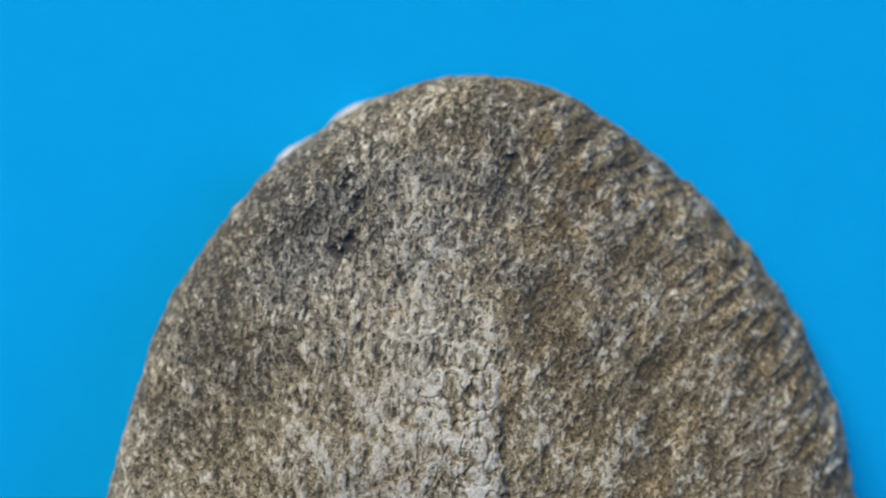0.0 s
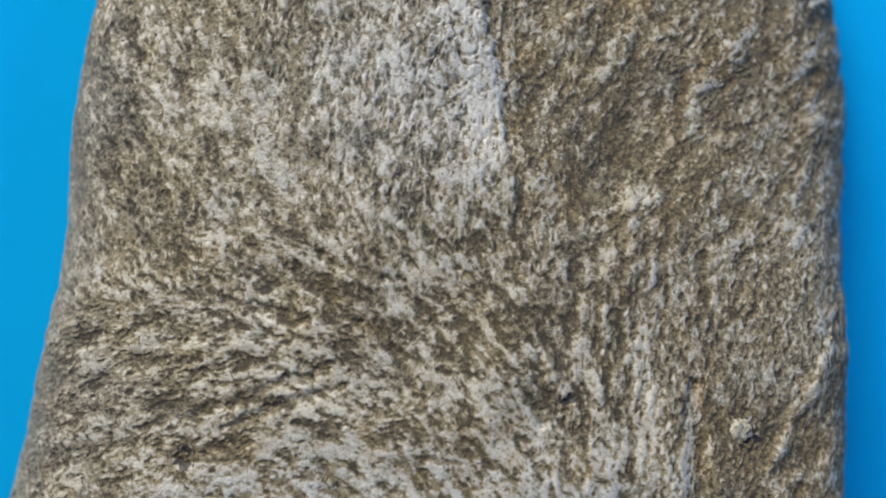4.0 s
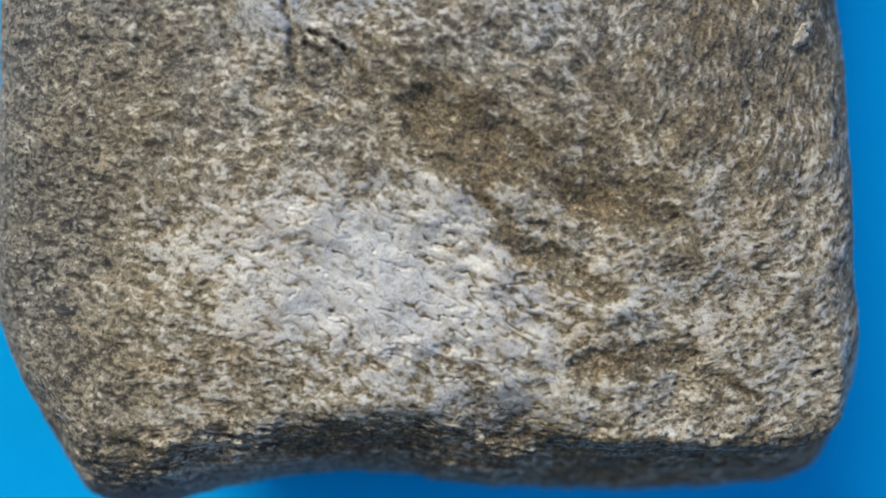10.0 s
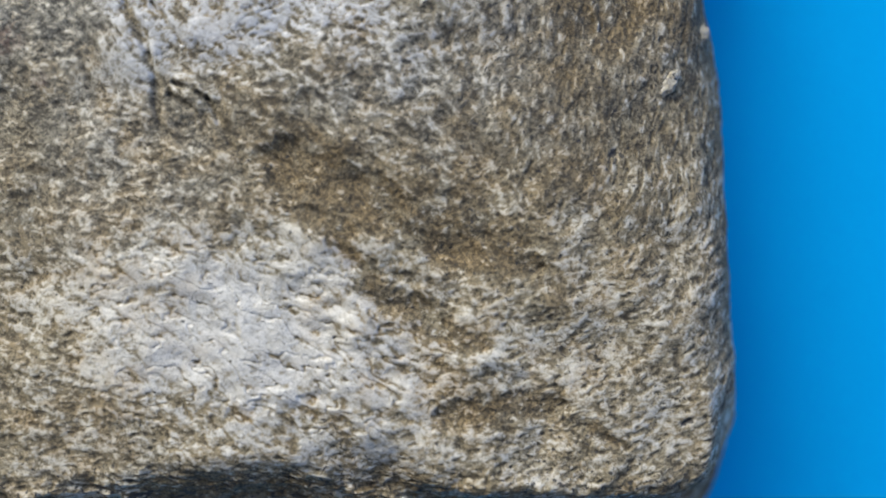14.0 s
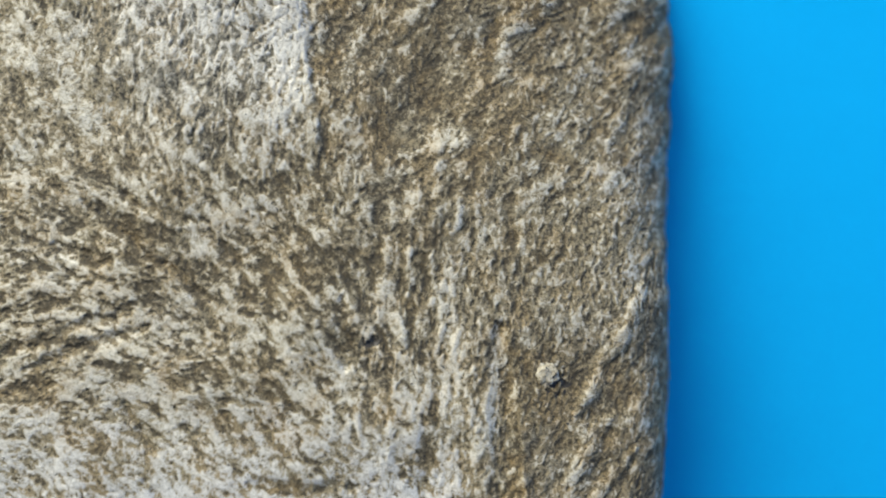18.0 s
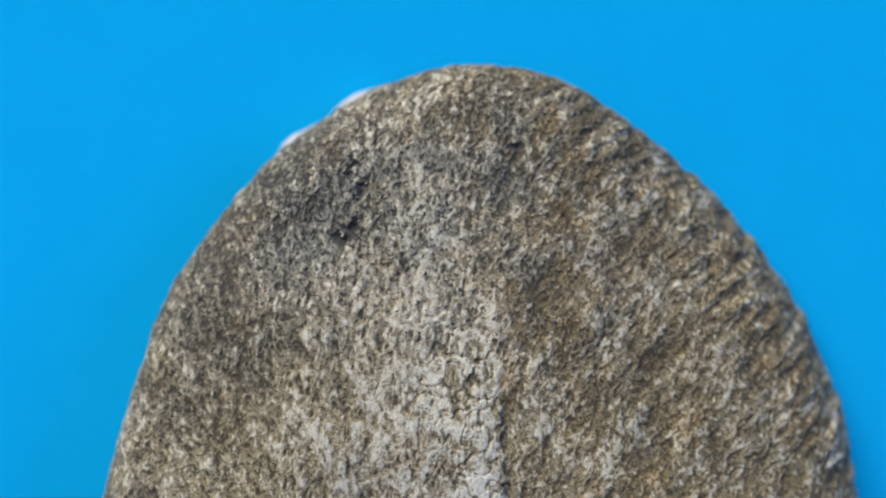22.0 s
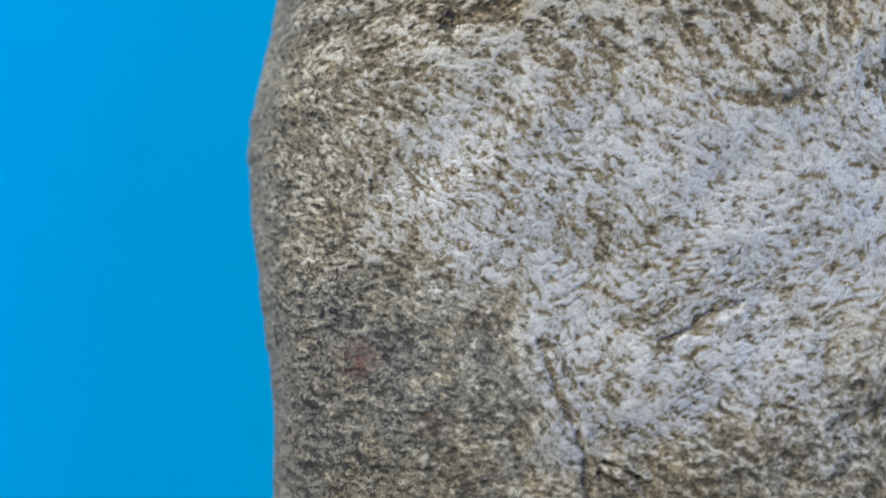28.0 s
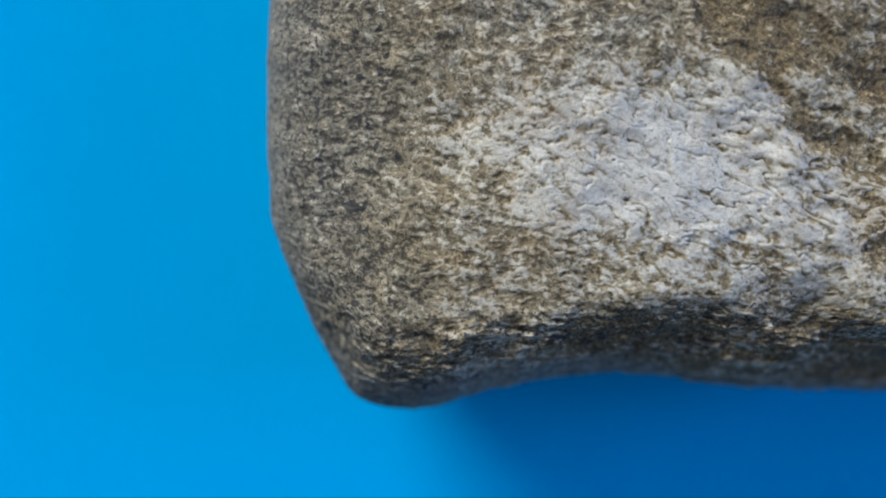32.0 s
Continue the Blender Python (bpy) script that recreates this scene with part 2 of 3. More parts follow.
pierced_wall("wall_north", "x", WEST - 0.1, EAST + 0.2, WINDOW_X, WINDOW_W, NORTH, NORTH + 0.2)
pierced_wall("wall_east", "y", SOUTH, NORTH, SIDE_Y - 0.2, SIDE_W, EAST, EAST + 0.2)

# ---- table, sloping board and blue card ----
SLOPE, TABLE_Z = 0.08, -0.10


def card_z(y):
    """Height of the bent card at y, all in metres: level under the round end, then falling away."""
    return 0.0060 + 0.085 * y - SLOPE * 0.008 * np.log1p(np.exp((-y - 0.032) / 0.008))


table = tagged(new("table"), "plain wooden table under the blue card", "table")
table.location = (0, -0.05, FLOOR)
TOP = TABLE_Z - FLOOR
part("tabletop", box(-0.6, 0.6, -0.45, 0.45, TOP - 0.028, TOP, 0.003), TABLE_WOOD, table)
for x in (-0.53, 0.53):
    for y in (-0.38, 0.38):
        part("leg", box(x - 0.03, x + 0.03, y - 0.03, y + 0.03, 0.0, TOP - 0.028, 0.003), TABLE_WOOD, table)
board = bmesh.new()
rows = []
for y in np.linspace(-0.34, 0.25, 80):
    rows.append([board.verts.new((x, y, z)) for x, z in ((-0.24, TABLE_Z), (0.24, TABLE_Z), (0.24, card_z(y) - 0.0012), (-0.24, card_z(y) - 0.0012))])
for k in range(len(rows) - 1):
    for c in range(4):
        board.faces.new((rows[k][c], rows[k][(c + 1) % 4], rows[k + 1][(c + 1) % 4], rows[k + 1][c]))
board.faces.new(rows[0][::-1])
board.faces.new(rows[-1])
bmesh.ops.recalc_face_normals(board, faces=board.faces[:])
tagged(part("sloping_board", board, TABLE_WOOD), "low wooden board with a sloping top under the blue card", "board")
card = bmesh.new()
bmesh.ops.create_grid(card, x_segments=12, y_segments=220, size=0.5)
for v in card.verts:
    y = v.co.y * 0.58 - 0.045
    v.co = Vector((v.co.x * 0.42, y, card_z(y)))
bmesh.ops.solidify(card, geom=card.faces[:], thickness=0.0008)
for f in card.faces:
    f.smooth = True
tagged(part("blue_card", card, BLUE), "smooth bright blue card bent over a sloping board", "card")


# ---- the stone ----
def lattice_noise(x, y, seed):
    """Gradient noise in the plane, about -0.7 to 0.7."""
    table = np.random.RandomState(seed)
    perm = table.permutation(512)
    angle = table.rand(512) * 2 * np.pi
    gx, gy = np.cos(angle).astype(np.float32), np.sin(angle).astype(np.float32)
    xi, yi = np.floor(x).astype(np.int32), np.floor(y).astype(np.int32)
    xf, yf = (x - xi).astype(np.float32), (y - yi).astype(np.float32)
    u, v = xf * xf * xf * (xf * (xf * 6 - 15) + 10), yf * yf * yf * (yf * (yf * 6 - 15) + 10)

    def corner(a, b):
        h = perm[(perm[(xi + a) & 511] + yi + b) & 511]
        return gx[h] * (xf - a) + gy[h] * (yf - b)

    low = corner(0, 0) * (1 - u) + corner(1, 0) * u
    high = corner(0, 1) * (1 - u) + corner(1, 1) * u
    return low * (1 - v) + high * v


def layered(x, y, size, seed, octaves=3, gain=0.55):
    total, weight = 0.0, 1.0
    for k in range(octaves):
        total = total + weight * lattice_noise(x / size * 2 ** k + 17.3 * k, y / size * 2 ** k - 9.1 * k, seed + k)
        weight *= gain
    return total


def smooth(v, low, high):
    f = np.clip((v - low) / (high - low), 0, 1)
    return f * f * (3 - 2 * f)


def turned(x, y, degrees, along, across):
    """Plane coordinates with grain that runs at the given angle."""
    c, s = math.cos(radians(degrees)), math.sin(radians(degrees))
    return (x * c + y * s) / along, (-x * s + y * c) / across


def blob(x, y, cx, cy, rx, ry, degrees=0.0, soft=0.5):
    """1 inside an oval patch, falling to 0 over its soft rim."""
    a, b = turned(x - cx, y - cy, degrees, rx, ry)
    return 1 - smooth(np.sqrt(a * a + b * b), 1 - soft, 1 + soft)


def stroke(x, y, x0, y0, x1, y1, width, soft=0.8):
    """1 along a straight stroke, tapering at both ends."""
    dx, dy = x1 - x0, y1 - y0
    f = np.clip(((x - x0) * dx + (y - y0) * dy) / (dx * dx + dy * dy), 0, 1)
    d = np.hypot(x - x0 - f * dx, y - y0 - f * dy)
    return 1 - smooth(d / (width * (0.35 + 1.3 * np.sqrt(np.clip(f * (1 - f), 0, 1)))), 1 - soft, 1 + soft)


# which way the flakes of the stone run: place, angle in degrees, reach
FLOW = [(-14, -8, 112, 9), (-3, 0, 80, 7), (-3, -14, 98, 7), (-14, -26, 118, 8), (12, 2, 58, 8), (16, -18, 62, 10), (28, -20, 48, 8), (1, -28, 92, 5),
        (-9, -37, -36, 6), (-14, -46, 24, 6), (-3, -43, -30, 6), (5, -52, -42, 7), (-9, -56, -48, 7), (16, -46, 88, 6), (26, -56, 60, 6), (6, -66, 12, 6),
        (-9, -76, -56, 4), (2, -79, -16, 5), (22, -80, 80, 8), (8, -90, -26, 8), (0, -98, -24, 8), (22, -100, 8, 8), (-18, -88, -8, 10), (5, -111, -4, 6)]
GRID_X, GRID_Y, GRID_W, GRID_H = -38.0, -122.0, 78.0, 142.0


def flow_field(cell, seed):
    """The direction of the flakes, as cosine and sine on an even grid."""
    nx, ny = int(GRID_W / cell), int(GRID_H / cell)
    x, y = np.meshgrid(GRID_X + (np.arange(nx) + 0.5) * cell, GRID_Y + (np.arange(ny) + 0.5) * cell)
    c, s = np.zeros_like(x), np.zeros_like(x)
    for fx, fy, degrees, size in FLOW:
        w = np.exp(-0.7 * ((x - fx) ** 2 + (y - fy) ** 2) / size ** 2) + 1e-6
        c += w * math.cos(2 * radians(degrees))
        s += w * math.sin(2 * radians(degrees))
    angle = 0.5 * np.arctan2(s, c) + 0.75 * layered(x, y, 2.4, seed, 2) + 0.95 * layered(x, y, 0.9, seed + 4, 2)
    return np.cos(angle), np.sin(angle)


def flow_grain(cell, reach, seed, field):
    """Flakes drawn out along the flow of the stone, with mean 0 and deviation 1, on an even grid."""
    nx, ny = int(GRID_W / cell), int(GRID_H / cell)
    rows = np.minimum(np.arange(ny) * field[0].shape[0] // ny, field[0].shape[0] - 1)
    columns = np.minimum(np.arange(nx) * field[0].shape[1] // nx, field[0].shape[1] - 1)
    c, s = (f[rows][:, columns].astype(np.float32) for f in field)
    base = np.random.RandomState(seed).randn(ny, nx).astype(np.float32)
    base = (base + np.roll(base, 1, 0) + np.roll(base, 1, 1) + np.roll(base, (1, 1), (0, 1))) / 2
    total = base.copy()
    start_x, start_y = np.meshgrid(np.arange(nx, dtype=np.float32), np.arange(ny, dtype=np.float32))
    count = max(1, round(reach / cell))
    for way in (1, -1):
        px, py = start_x, start_y
        for k in range(count):
            ix, iy = np.clip(px.astype(np.int32), 0, nx - 1), np.clip(py.astype(np.int32), 0, ny - 1)
            px, py = px + way * c[iy, ix], py + way * s[iy, ix]
            ix, iy = np.clip((px + 0.5).astype(np.int32), 0, nx - 1), np.clip((py + 0.5).astype(np.int32), 0, ny - 1)
            total += (1 - (k + 1) / (count + 1)) * base[iy, ix]
    return (total - total.mean()) / total.std()


def on_grid(field, x, y):
    """The grid's value at places in millimetres."""
    ny, nx = field.shape
    px = np.clip((x - GRID_X) / GRID_W * nx - 0.5, 0, nx - 1.001)
    py = np.clip((y - GRID_Y) / GRID_H * ny - 0.5, 0, ny - 1.001)
    ix, iy = px.astype(np.int32), py.astype(np.int32)
    fx, fy = px - ix, py - iy
    low = field[iy, ix] * (1 - fx) + field[iy, ix + 1] * fx
    high = field[iy + 1, ix] * (1 - fx) + field[iy + 1, ix + 1] * fx
    return low * (1 - fy) + high * fy


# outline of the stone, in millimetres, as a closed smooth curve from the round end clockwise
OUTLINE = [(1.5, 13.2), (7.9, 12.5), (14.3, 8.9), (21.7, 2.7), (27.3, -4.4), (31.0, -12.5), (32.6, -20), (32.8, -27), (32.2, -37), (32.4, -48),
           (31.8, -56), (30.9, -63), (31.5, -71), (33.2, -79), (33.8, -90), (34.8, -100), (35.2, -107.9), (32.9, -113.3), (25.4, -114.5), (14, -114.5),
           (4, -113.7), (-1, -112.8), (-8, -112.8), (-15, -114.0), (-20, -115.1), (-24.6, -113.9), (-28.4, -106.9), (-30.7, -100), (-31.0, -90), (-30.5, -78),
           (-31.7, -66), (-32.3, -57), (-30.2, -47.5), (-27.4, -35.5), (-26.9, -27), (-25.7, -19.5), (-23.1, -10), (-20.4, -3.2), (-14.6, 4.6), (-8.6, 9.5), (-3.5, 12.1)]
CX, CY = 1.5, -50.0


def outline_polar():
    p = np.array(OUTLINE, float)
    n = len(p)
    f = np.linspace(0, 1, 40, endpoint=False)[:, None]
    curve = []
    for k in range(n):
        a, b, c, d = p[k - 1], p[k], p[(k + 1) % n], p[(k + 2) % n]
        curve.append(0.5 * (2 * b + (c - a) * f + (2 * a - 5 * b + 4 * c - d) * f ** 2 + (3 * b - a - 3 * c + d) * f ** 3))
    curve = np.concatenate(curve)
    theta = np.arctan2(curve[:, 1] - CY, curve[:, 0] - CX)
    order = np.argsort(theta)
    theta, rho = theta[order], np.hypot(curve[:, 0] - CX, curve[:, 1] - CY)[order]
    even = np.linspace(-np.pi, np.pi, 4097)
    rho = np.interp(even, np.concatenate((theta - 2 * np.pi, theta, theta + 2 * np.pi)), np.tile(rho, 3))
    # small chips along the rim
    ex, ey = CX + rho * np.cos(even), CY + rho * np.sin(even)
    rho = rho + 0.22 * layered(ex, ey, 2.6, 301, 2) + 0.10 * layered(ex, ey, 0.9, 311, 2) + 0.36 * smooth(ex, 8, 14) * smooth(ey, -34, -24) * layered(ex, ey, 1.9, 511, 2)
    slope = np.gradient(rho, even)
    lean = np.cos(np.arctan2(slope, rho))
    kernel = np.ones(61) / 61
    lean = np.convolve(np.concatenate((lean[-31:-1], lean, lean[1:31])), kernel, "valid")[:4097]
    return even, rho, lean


def ridge_x(y):
    """The worn ridge that parts the pale facet from the brown one."""
    return 3.6 + 0.065 * (-7 - y) + 0.0024 * np.clip(-7 - y, 0, 40) ** 2


def stone_relief(x, y):
    """Height over the worn face and the four stain fields, some with painted light and shade, from places in
    millimetres.
    """
    x, y = x.astype(np.float32), y.astype(np.float32)
    curl = 0.62 + 0.28 * smooth(y, -36, -24)
    wx, wy = x + curl * layered(x, y, 3.0, 21, 2), y + curl * layered(x, y, 3.0, 31, 2)
    pale = np.zeros_like(x)
    ochre = np.zeros_like(x)
    grey = np.zeros_like(x)
    dark = np.zeros_like(x)
    h = np.zeros_like(x)

    # grain of the stone: fine flakes, flakes and clumps of them, all along its flow
    field = flow_field(0.25, 481)
    fine = on_grid(flow_grain(0.085, 0.17, 41, field), x, y)
    flakes = on_grid(flow_grain(0.15, 0.45, 51, field), x, y)
    bunch = on_grid(flow_grain(0.32, 1.0, 61, field), x, y)
    drift = on_grid(flow_grain(0.70, 2.1, 71, field), x, y)
    grit = layered(wx, wy, 0.55, 41, 3, 0.65) / 0.33
    pecked = blob(x + 2 * layered(x, y, 6.0, 431, 2), y + 2 * layered(x, y, 6.0, 441, 2), -1, -45, 19, 13, 0, 0.5)

    clump = layered(wx, wy, 2.6, 191, 3, 0.6)
    ridge = x - ridge_x(y) - 0.7 * layered(x, y, 4.0, 91, 4, 0.65)
    upper = smooth(y, -40, -30)
    right = smooth(ridge, -0.25 - 6 * smooth(y, -9, 3), 0.35 + 6 * smooth(y, -9, 3)) * upper

    w_low = smooth(-y, 63, 68)
    bx, by = x + 2.6 * layered(x, y, 5.0, 411, 3, 0.6), y + 2.6 * layered(x, y, 5.0, 421, 3, 0.6)
    # worn pale areas
    facet = blob(bx, by, -1.5, -17, 8.0, 17, 12, 0.9) * (1 - right)
    pale += 0.26 * facet + 0.10 * blob(bx, by, -11, -24, 9, 13, 12, 0.7) * (1 - right)
    pale += 0.34 * stroke(bx, y, 2.6, -9, 5.4, -29, 1.9) * (1 - right)
    pale += 0.17 * pecked * (1 - 0.5 * smooth(x, 14, 20)) - 0.22 * blob(bx, by, 5, -37, 15, 6, 0, 0.8)
    ochre += 0.25 * pecked
    pale += (0.22 + 0.14 * blob(bx, by, 1, -26, 6, 6, 0, 0.6)) * smooth(ridge, -5.0, -0.5) * (1 - right) * smooth(-y, 8, 14) * (1 - smooth(-y, 30, 34))
    fx, fy = x + 3.0 * layered(x, y, 7.0, 261, 3), y + 3.0 * layered(x, y, 7.0, 271, 3)
    band = smooth(-by, 45, 60) * (1 - smooth(-fy - 0.06 * (fx + 23), 66.0, 69.5)) * smooth(fx, -28, -16) * (1 - smooth(x, 16.0, 18.2))
    band_low = smooth(-y, 62, 66) * (1 - smooth(-fy + 0.25 * x, 74, 83)) * smooth(fx + 0.12 * (y + 70), -13.5, -10.0) * (1 - smooth(fx, 1, 13))
    worn = np.maximum(band, 0.95 * band_low)
    shiny = blob(bx, by, 0, -98.5, 11, 6.0, -18, 0.7)
    even_face = np.maximum(worn, shiny)
    pale += 0.64 * np.maximum(band, 0.95 * band_low)
    pale += 0.22 * blob(x, y, 9.5, -60.5, 8.5, 4.0, 0, 0.6)
    pale += 0.30 * blob(bx, by, 10, -73, 8, 8, 0, 0.7)
    # first blob: pale stone whose glossy sheen is also painted in as whiteness
    pale += 0.72 * blob(bx, by, -1, -98.0, 9.5, 5.6, -18, 0.8) + 0.22 * blob(bx, by, 9, -98, 13, 7, -15, 0.8) + 0.30 * blob(bx, by, -12, -97, 9, 7, 0, 0.8)
    pale += 0.30 * stroke(x, y, 15.4, -41, 15.5, -57, 0.8) + 0.30 * stroke(x, y, 18, -44, 18, -56, 0.6)
    diagonal = stroke(wx, wy, 20.6, -61.5, 26.8, -50.2, 0.7) + stroke(wx, wy, 22.2, -63, 28.5, -52.5, 0.45) + stroke(wx, wy, 24.5, -50, 30, -41, 0.5)
    pale += 0.42 * diagonal
    h += 0.18 * diagonal
    pale += 0.14 * blob(x, y, 25, -36, 8, 15, 0, 0.6)
    pale += 0.18 * blob(x, y, 22, -99, 8, 9, 0, 0.6)
    lower_right = blob(bx, by, 21, -88, 10, 20, 0, 0.7)
    pale -= 0.15 * lower_right
    ochre += 0.30 * lower_right
    dark += 0.10 * lower_right
    left_low = smooth(-bx, 10, 25) * smooth(-by, 60, 74)
    ochre += 0.7 * blob(wx, wy, -14.6, -103.2, 2.6, 1.8, -40, 0.7)
    pale -= 0.09 * left_low
    grey += 0.22 * left_low
    ochre -= 0.10 * left_low
    corner = smooth(-x, 13, 22) * smooth(-y, 67, 73)
    pale -= 0.16 * corner + 0.05 * smooth(-x, 22, 28)
    pale += 0.29 + 0.22 * layered(x, y, 7.0, 101, 3)

    rough_side = np.clip(right + smooth(x, 18.2, 20.0) * smooth(-y, 40, 48) * (1 - smooth(-y, 76, 84)), 0, 1)
    calm = smooth(-y, 38, 46)
    pale += rough_side * (0.10 * (1 - 0.5 * calm) * drift - 0.04)
    h += 0.06 * rough_side * drift
    stripes = blob(x, y, 14.5, -44, 6.5, 14, 0, 0.4) * layered(*turned(wx, wy, 87, 9.0, 1.15), 1.0, 391, 3, 0.6)
    pale += 0.9 * stripes
    h += 0.14 * stripes
    vein_n = layered(*turned(wx, wy, 21, 7.0, 1.9), 1.0, 281, 3, 0.6) * w_low + layered(*turned(wx, wy, -40, 6.0, 1.7), 1.0, 291, 3, 0.6) * (1 - w_low)
    vein = (1 - smooth(np.abs(vein_n), 0.015, 0.075)) * worn
    vein_m = layered(*turned(wx, wy, -28, 4.2, 1.2), 1.0, 551, 3, 0.6)
    vein = np.maximum(vein, 0.75 * (1 - smooth(np.abs(vein_m), 0.012, 0.06)) * worn)
    pale -= 0.55 * vein
    ochre += 0.35 * vein
    h -= 0.07 * vein
    crestline = np.maximum(stroke(wx, wy, 20.6, -54, 22.6, -76, 0.45), stroke(wx, wy, 23.6, -60, 24.6, -72, 0.35))
    pale += 0.40 * crestline
    h += 0.22 * crestline
    # cracked plates by the ridge and streaks down the left facet
    by_ridge = blob(bx, by, 2.2, -16, 3.8, 11, 8, 0.7) * (1 - right)
    plate_n = layered(wx, wy, 1.6, 521, 2, 0.45)
    plate = smooth(np.abs(plate_n), 0.02, 0.10)
    pale += by_ridge * (0.80 * plate - 0.58 + 0.35 * plate_n)
    h += 0.10 * by_ridge * plate
    left_side = smooth(-x, 5, 12) * smooth(y, -54, -44) * (1 - smooth(y, 0, 6)) * (1 - right)
    pale += 0.10 * left_side * drift
    h += 0.05 * left_side * drift
    # upper left rim: mottled dark stone, plus shade of its tilt painted in
    round_l = ((x - 2) / 29.5) ** 2 + ((y + 45) / 57.5) ** 2
    rim_l = smooth(round_l, 0.52, 0.95) * smooth(-bx, 3, 10) * smooth(y, -36, -24)
    pale -= 0.20 * rim_l
    grey += 0.35 * rim_l
    pale += 0.30 * blob(bx, by, -1, -5, 5, 7, 0, 0.9)
    dark += 0.14 * rim_l
    # brown and ochre staining
    ochre += 0.80 * right * (0.7 + 0.6 * layered(x, y, 5.0, 111, 2))
    side = smooth(x, 18.2, 20.0) * smooth(-y, 40, 48) * (1 - smooth(-y, 72, 82))
    ochre += 0.55 * side
    pale -= 0.16 * side
    ochre += 0.35 * stroke(x, y, 18.6, -44, 19.8, -72, 1.6)
    curl_x, curl_y = x + 0.65 * layered(x, y, 3.0, 601, 3, 0.6), y + 0.65 * layered(x, y, 3.0, 611, 3, 0.6)
    smear, groove = np.zeros_like(x), np.zeros_like(x)
    for x0, y0, x1, y1, w in ((0.2, -85.2, 6.4, -87.0, 1.5), (5.2, -86.6, 10.0, -90.2, 1.1), (8.8, -89.6, 18.6, -92.6, 0.95), (4.4, -90.2, 8.2, -94.8, 0.65), (7.6, -94.4, 14.6, -98.0, 0.75), (11.6, -103.0, 20.8, -102.2, 0.75),
                              (2.2, -101.5, 10.0, -102.9, 0.45), (-2.6, -103.0, 0.9, -101.9, 0.32), (0.6, -102.0, 6.8, -103.7, 0.36), (1.6, -88.4, 6.0, -90.4, 0.6), (20.0, -103.0, 25.0, -105.0, 0.5)):
        smear = np.maximum(smear, stroke(curl_x, curl_y, x0, y0, x1, y1, 1.2 * w, 0.9) * min(1.0, 0.5 + 0.5 * w))
        groove = np.maximum(groove, stroke(curl_x, curl_y, x0, y0, x1, y1, 1.2 * w, 0.9) * min(1.0, w))
    ochre += 0.9 * smear
    pale -= (0.85 * smooth(flakes + bunch, -2.2, 0.6) + 0.22) * smear
    h += 0.34 * blob(x, y, 11, -95, 10, 7, -25, 0.7) * layered(*turned(curl_x, curl_y, -26, 5.0, 1.5), 1.0, 621, 2) - 0.38 * groove
    ochre += 0.40 * blob(bx, by, 9, -100, 10, 5, -15, 0.8) + 0.35 * blob(x, y, -13, -98, 9, 12, 0, 0.6) + 0.25 * blob(x, y, 2, -84, 22, 8, 0, 0.6)
    ochre += 0.45 * (layered(x, y, 6.0, 121, 3) + 0.25)
    grey += 0.8 * blob(bx, by, -1, 2, 17, 11, 0, 0.9) + 0.7 * blob(bx, by, -1, -24, 7, 7, 0, 0.7)
    grey += 0.8 * blob(x, y, -21, -74, 12, 6, 0, 0.6) + 0.6 * blob(x, y, -9, -86, 8, 8, 0, 0.6) + 0.7 * blob(x, y, 15, -78, 13, 7, 0, 0.7)
    grey += 0.6 * smooth(-x, 20, 28) + 0.4 * layered(x, y, 7.0, 131, 2)
    dark += 0.29 * smooth(-x, 20, 27) * smooth(-y, 30, 60) + 0.22 * blob(bx, by, -1, 3, 18, 10, 0, 0.9)
    dark += 0.08 * smooth(-y, 103, 108)
    for cx, cy, r in ((-7.6, 0.1, 0.75), (-6.6, 0.9, 0.5), (-6.2, 3.4, 0.6), (-7.0, 4.6, 0.5), (4.8, 6.2, 0.5), (13.6, 3.2, 0.35), (-24.6, -4.6, 0.4), (-9.7, -110.6, 0.5), (-6.8, -110.9, 0.55), (2.0, -111.4, 0.4), (22.0, -111.0, 0.45), (29.5, -103.4, 0.35), (24.0, -84.6, 0.35), (23.4, -48.4, 0.5), (22.8, -47.7, 0.6), (10.1, -45.2, 0.5), (-16.6, -49.6, 0.7)):
        s = blob(wx, wy, cx, cy, 1.2 * r, 0.8 * r, 30, 0.8) * smooth(layered(x, y, 0.8, 241, 3), -0.2, 0.05)
        dark += 1.2 * s
        h -= 0.2 * s

    patch = blob(x, y, 0, -98, 14, 7, -12, 0.6)
    crackle = (1 - smooth(np.abs(layered(*turned(wx, wy, -30, 4.2, 1.7), 1.0, 401, 3, 0.6)), 0.015, 0.085)) * patch
    pale += 0.45 * shiny * layered(*turned(wx, wy, -22, 2.6, 0.9), 1.0, 561, 3, 0.6)
    pale -= 0.80 * crackle
    ochre += 0.6 * crackle
    h -= 0.10 * crackle
    mud = blob(wx, wy, 4.5, -86.8, 7.5, 2.6, -20, 0.6) + 0.6 * blob(wx, wy, 14, -92, 6, 1.6, -12, 0.6)
    pale -= 0.12 * mud
    ochre += 0.5 * mud
    # relief: plates stand proud, grooves and cracks are cut in
    flat = np.clip(np.maximum(0.5 * pecked, even_face), 0, 1)
    lay = 0.45 * fine + 0.40 * grit + 0.50 * np.tanh(1.3 * flakes) + (0.40 + 0.45 * pecked * (1 - worn)) * np.tanh(1.4 * bunch) + 0.22 * drift
    hair = (1 - smooth(np.abs(flakes + 0.35 * fine), 0.03, 0.24)) * (0.6 + 0.4 * smooth(bunch, -1, 1))
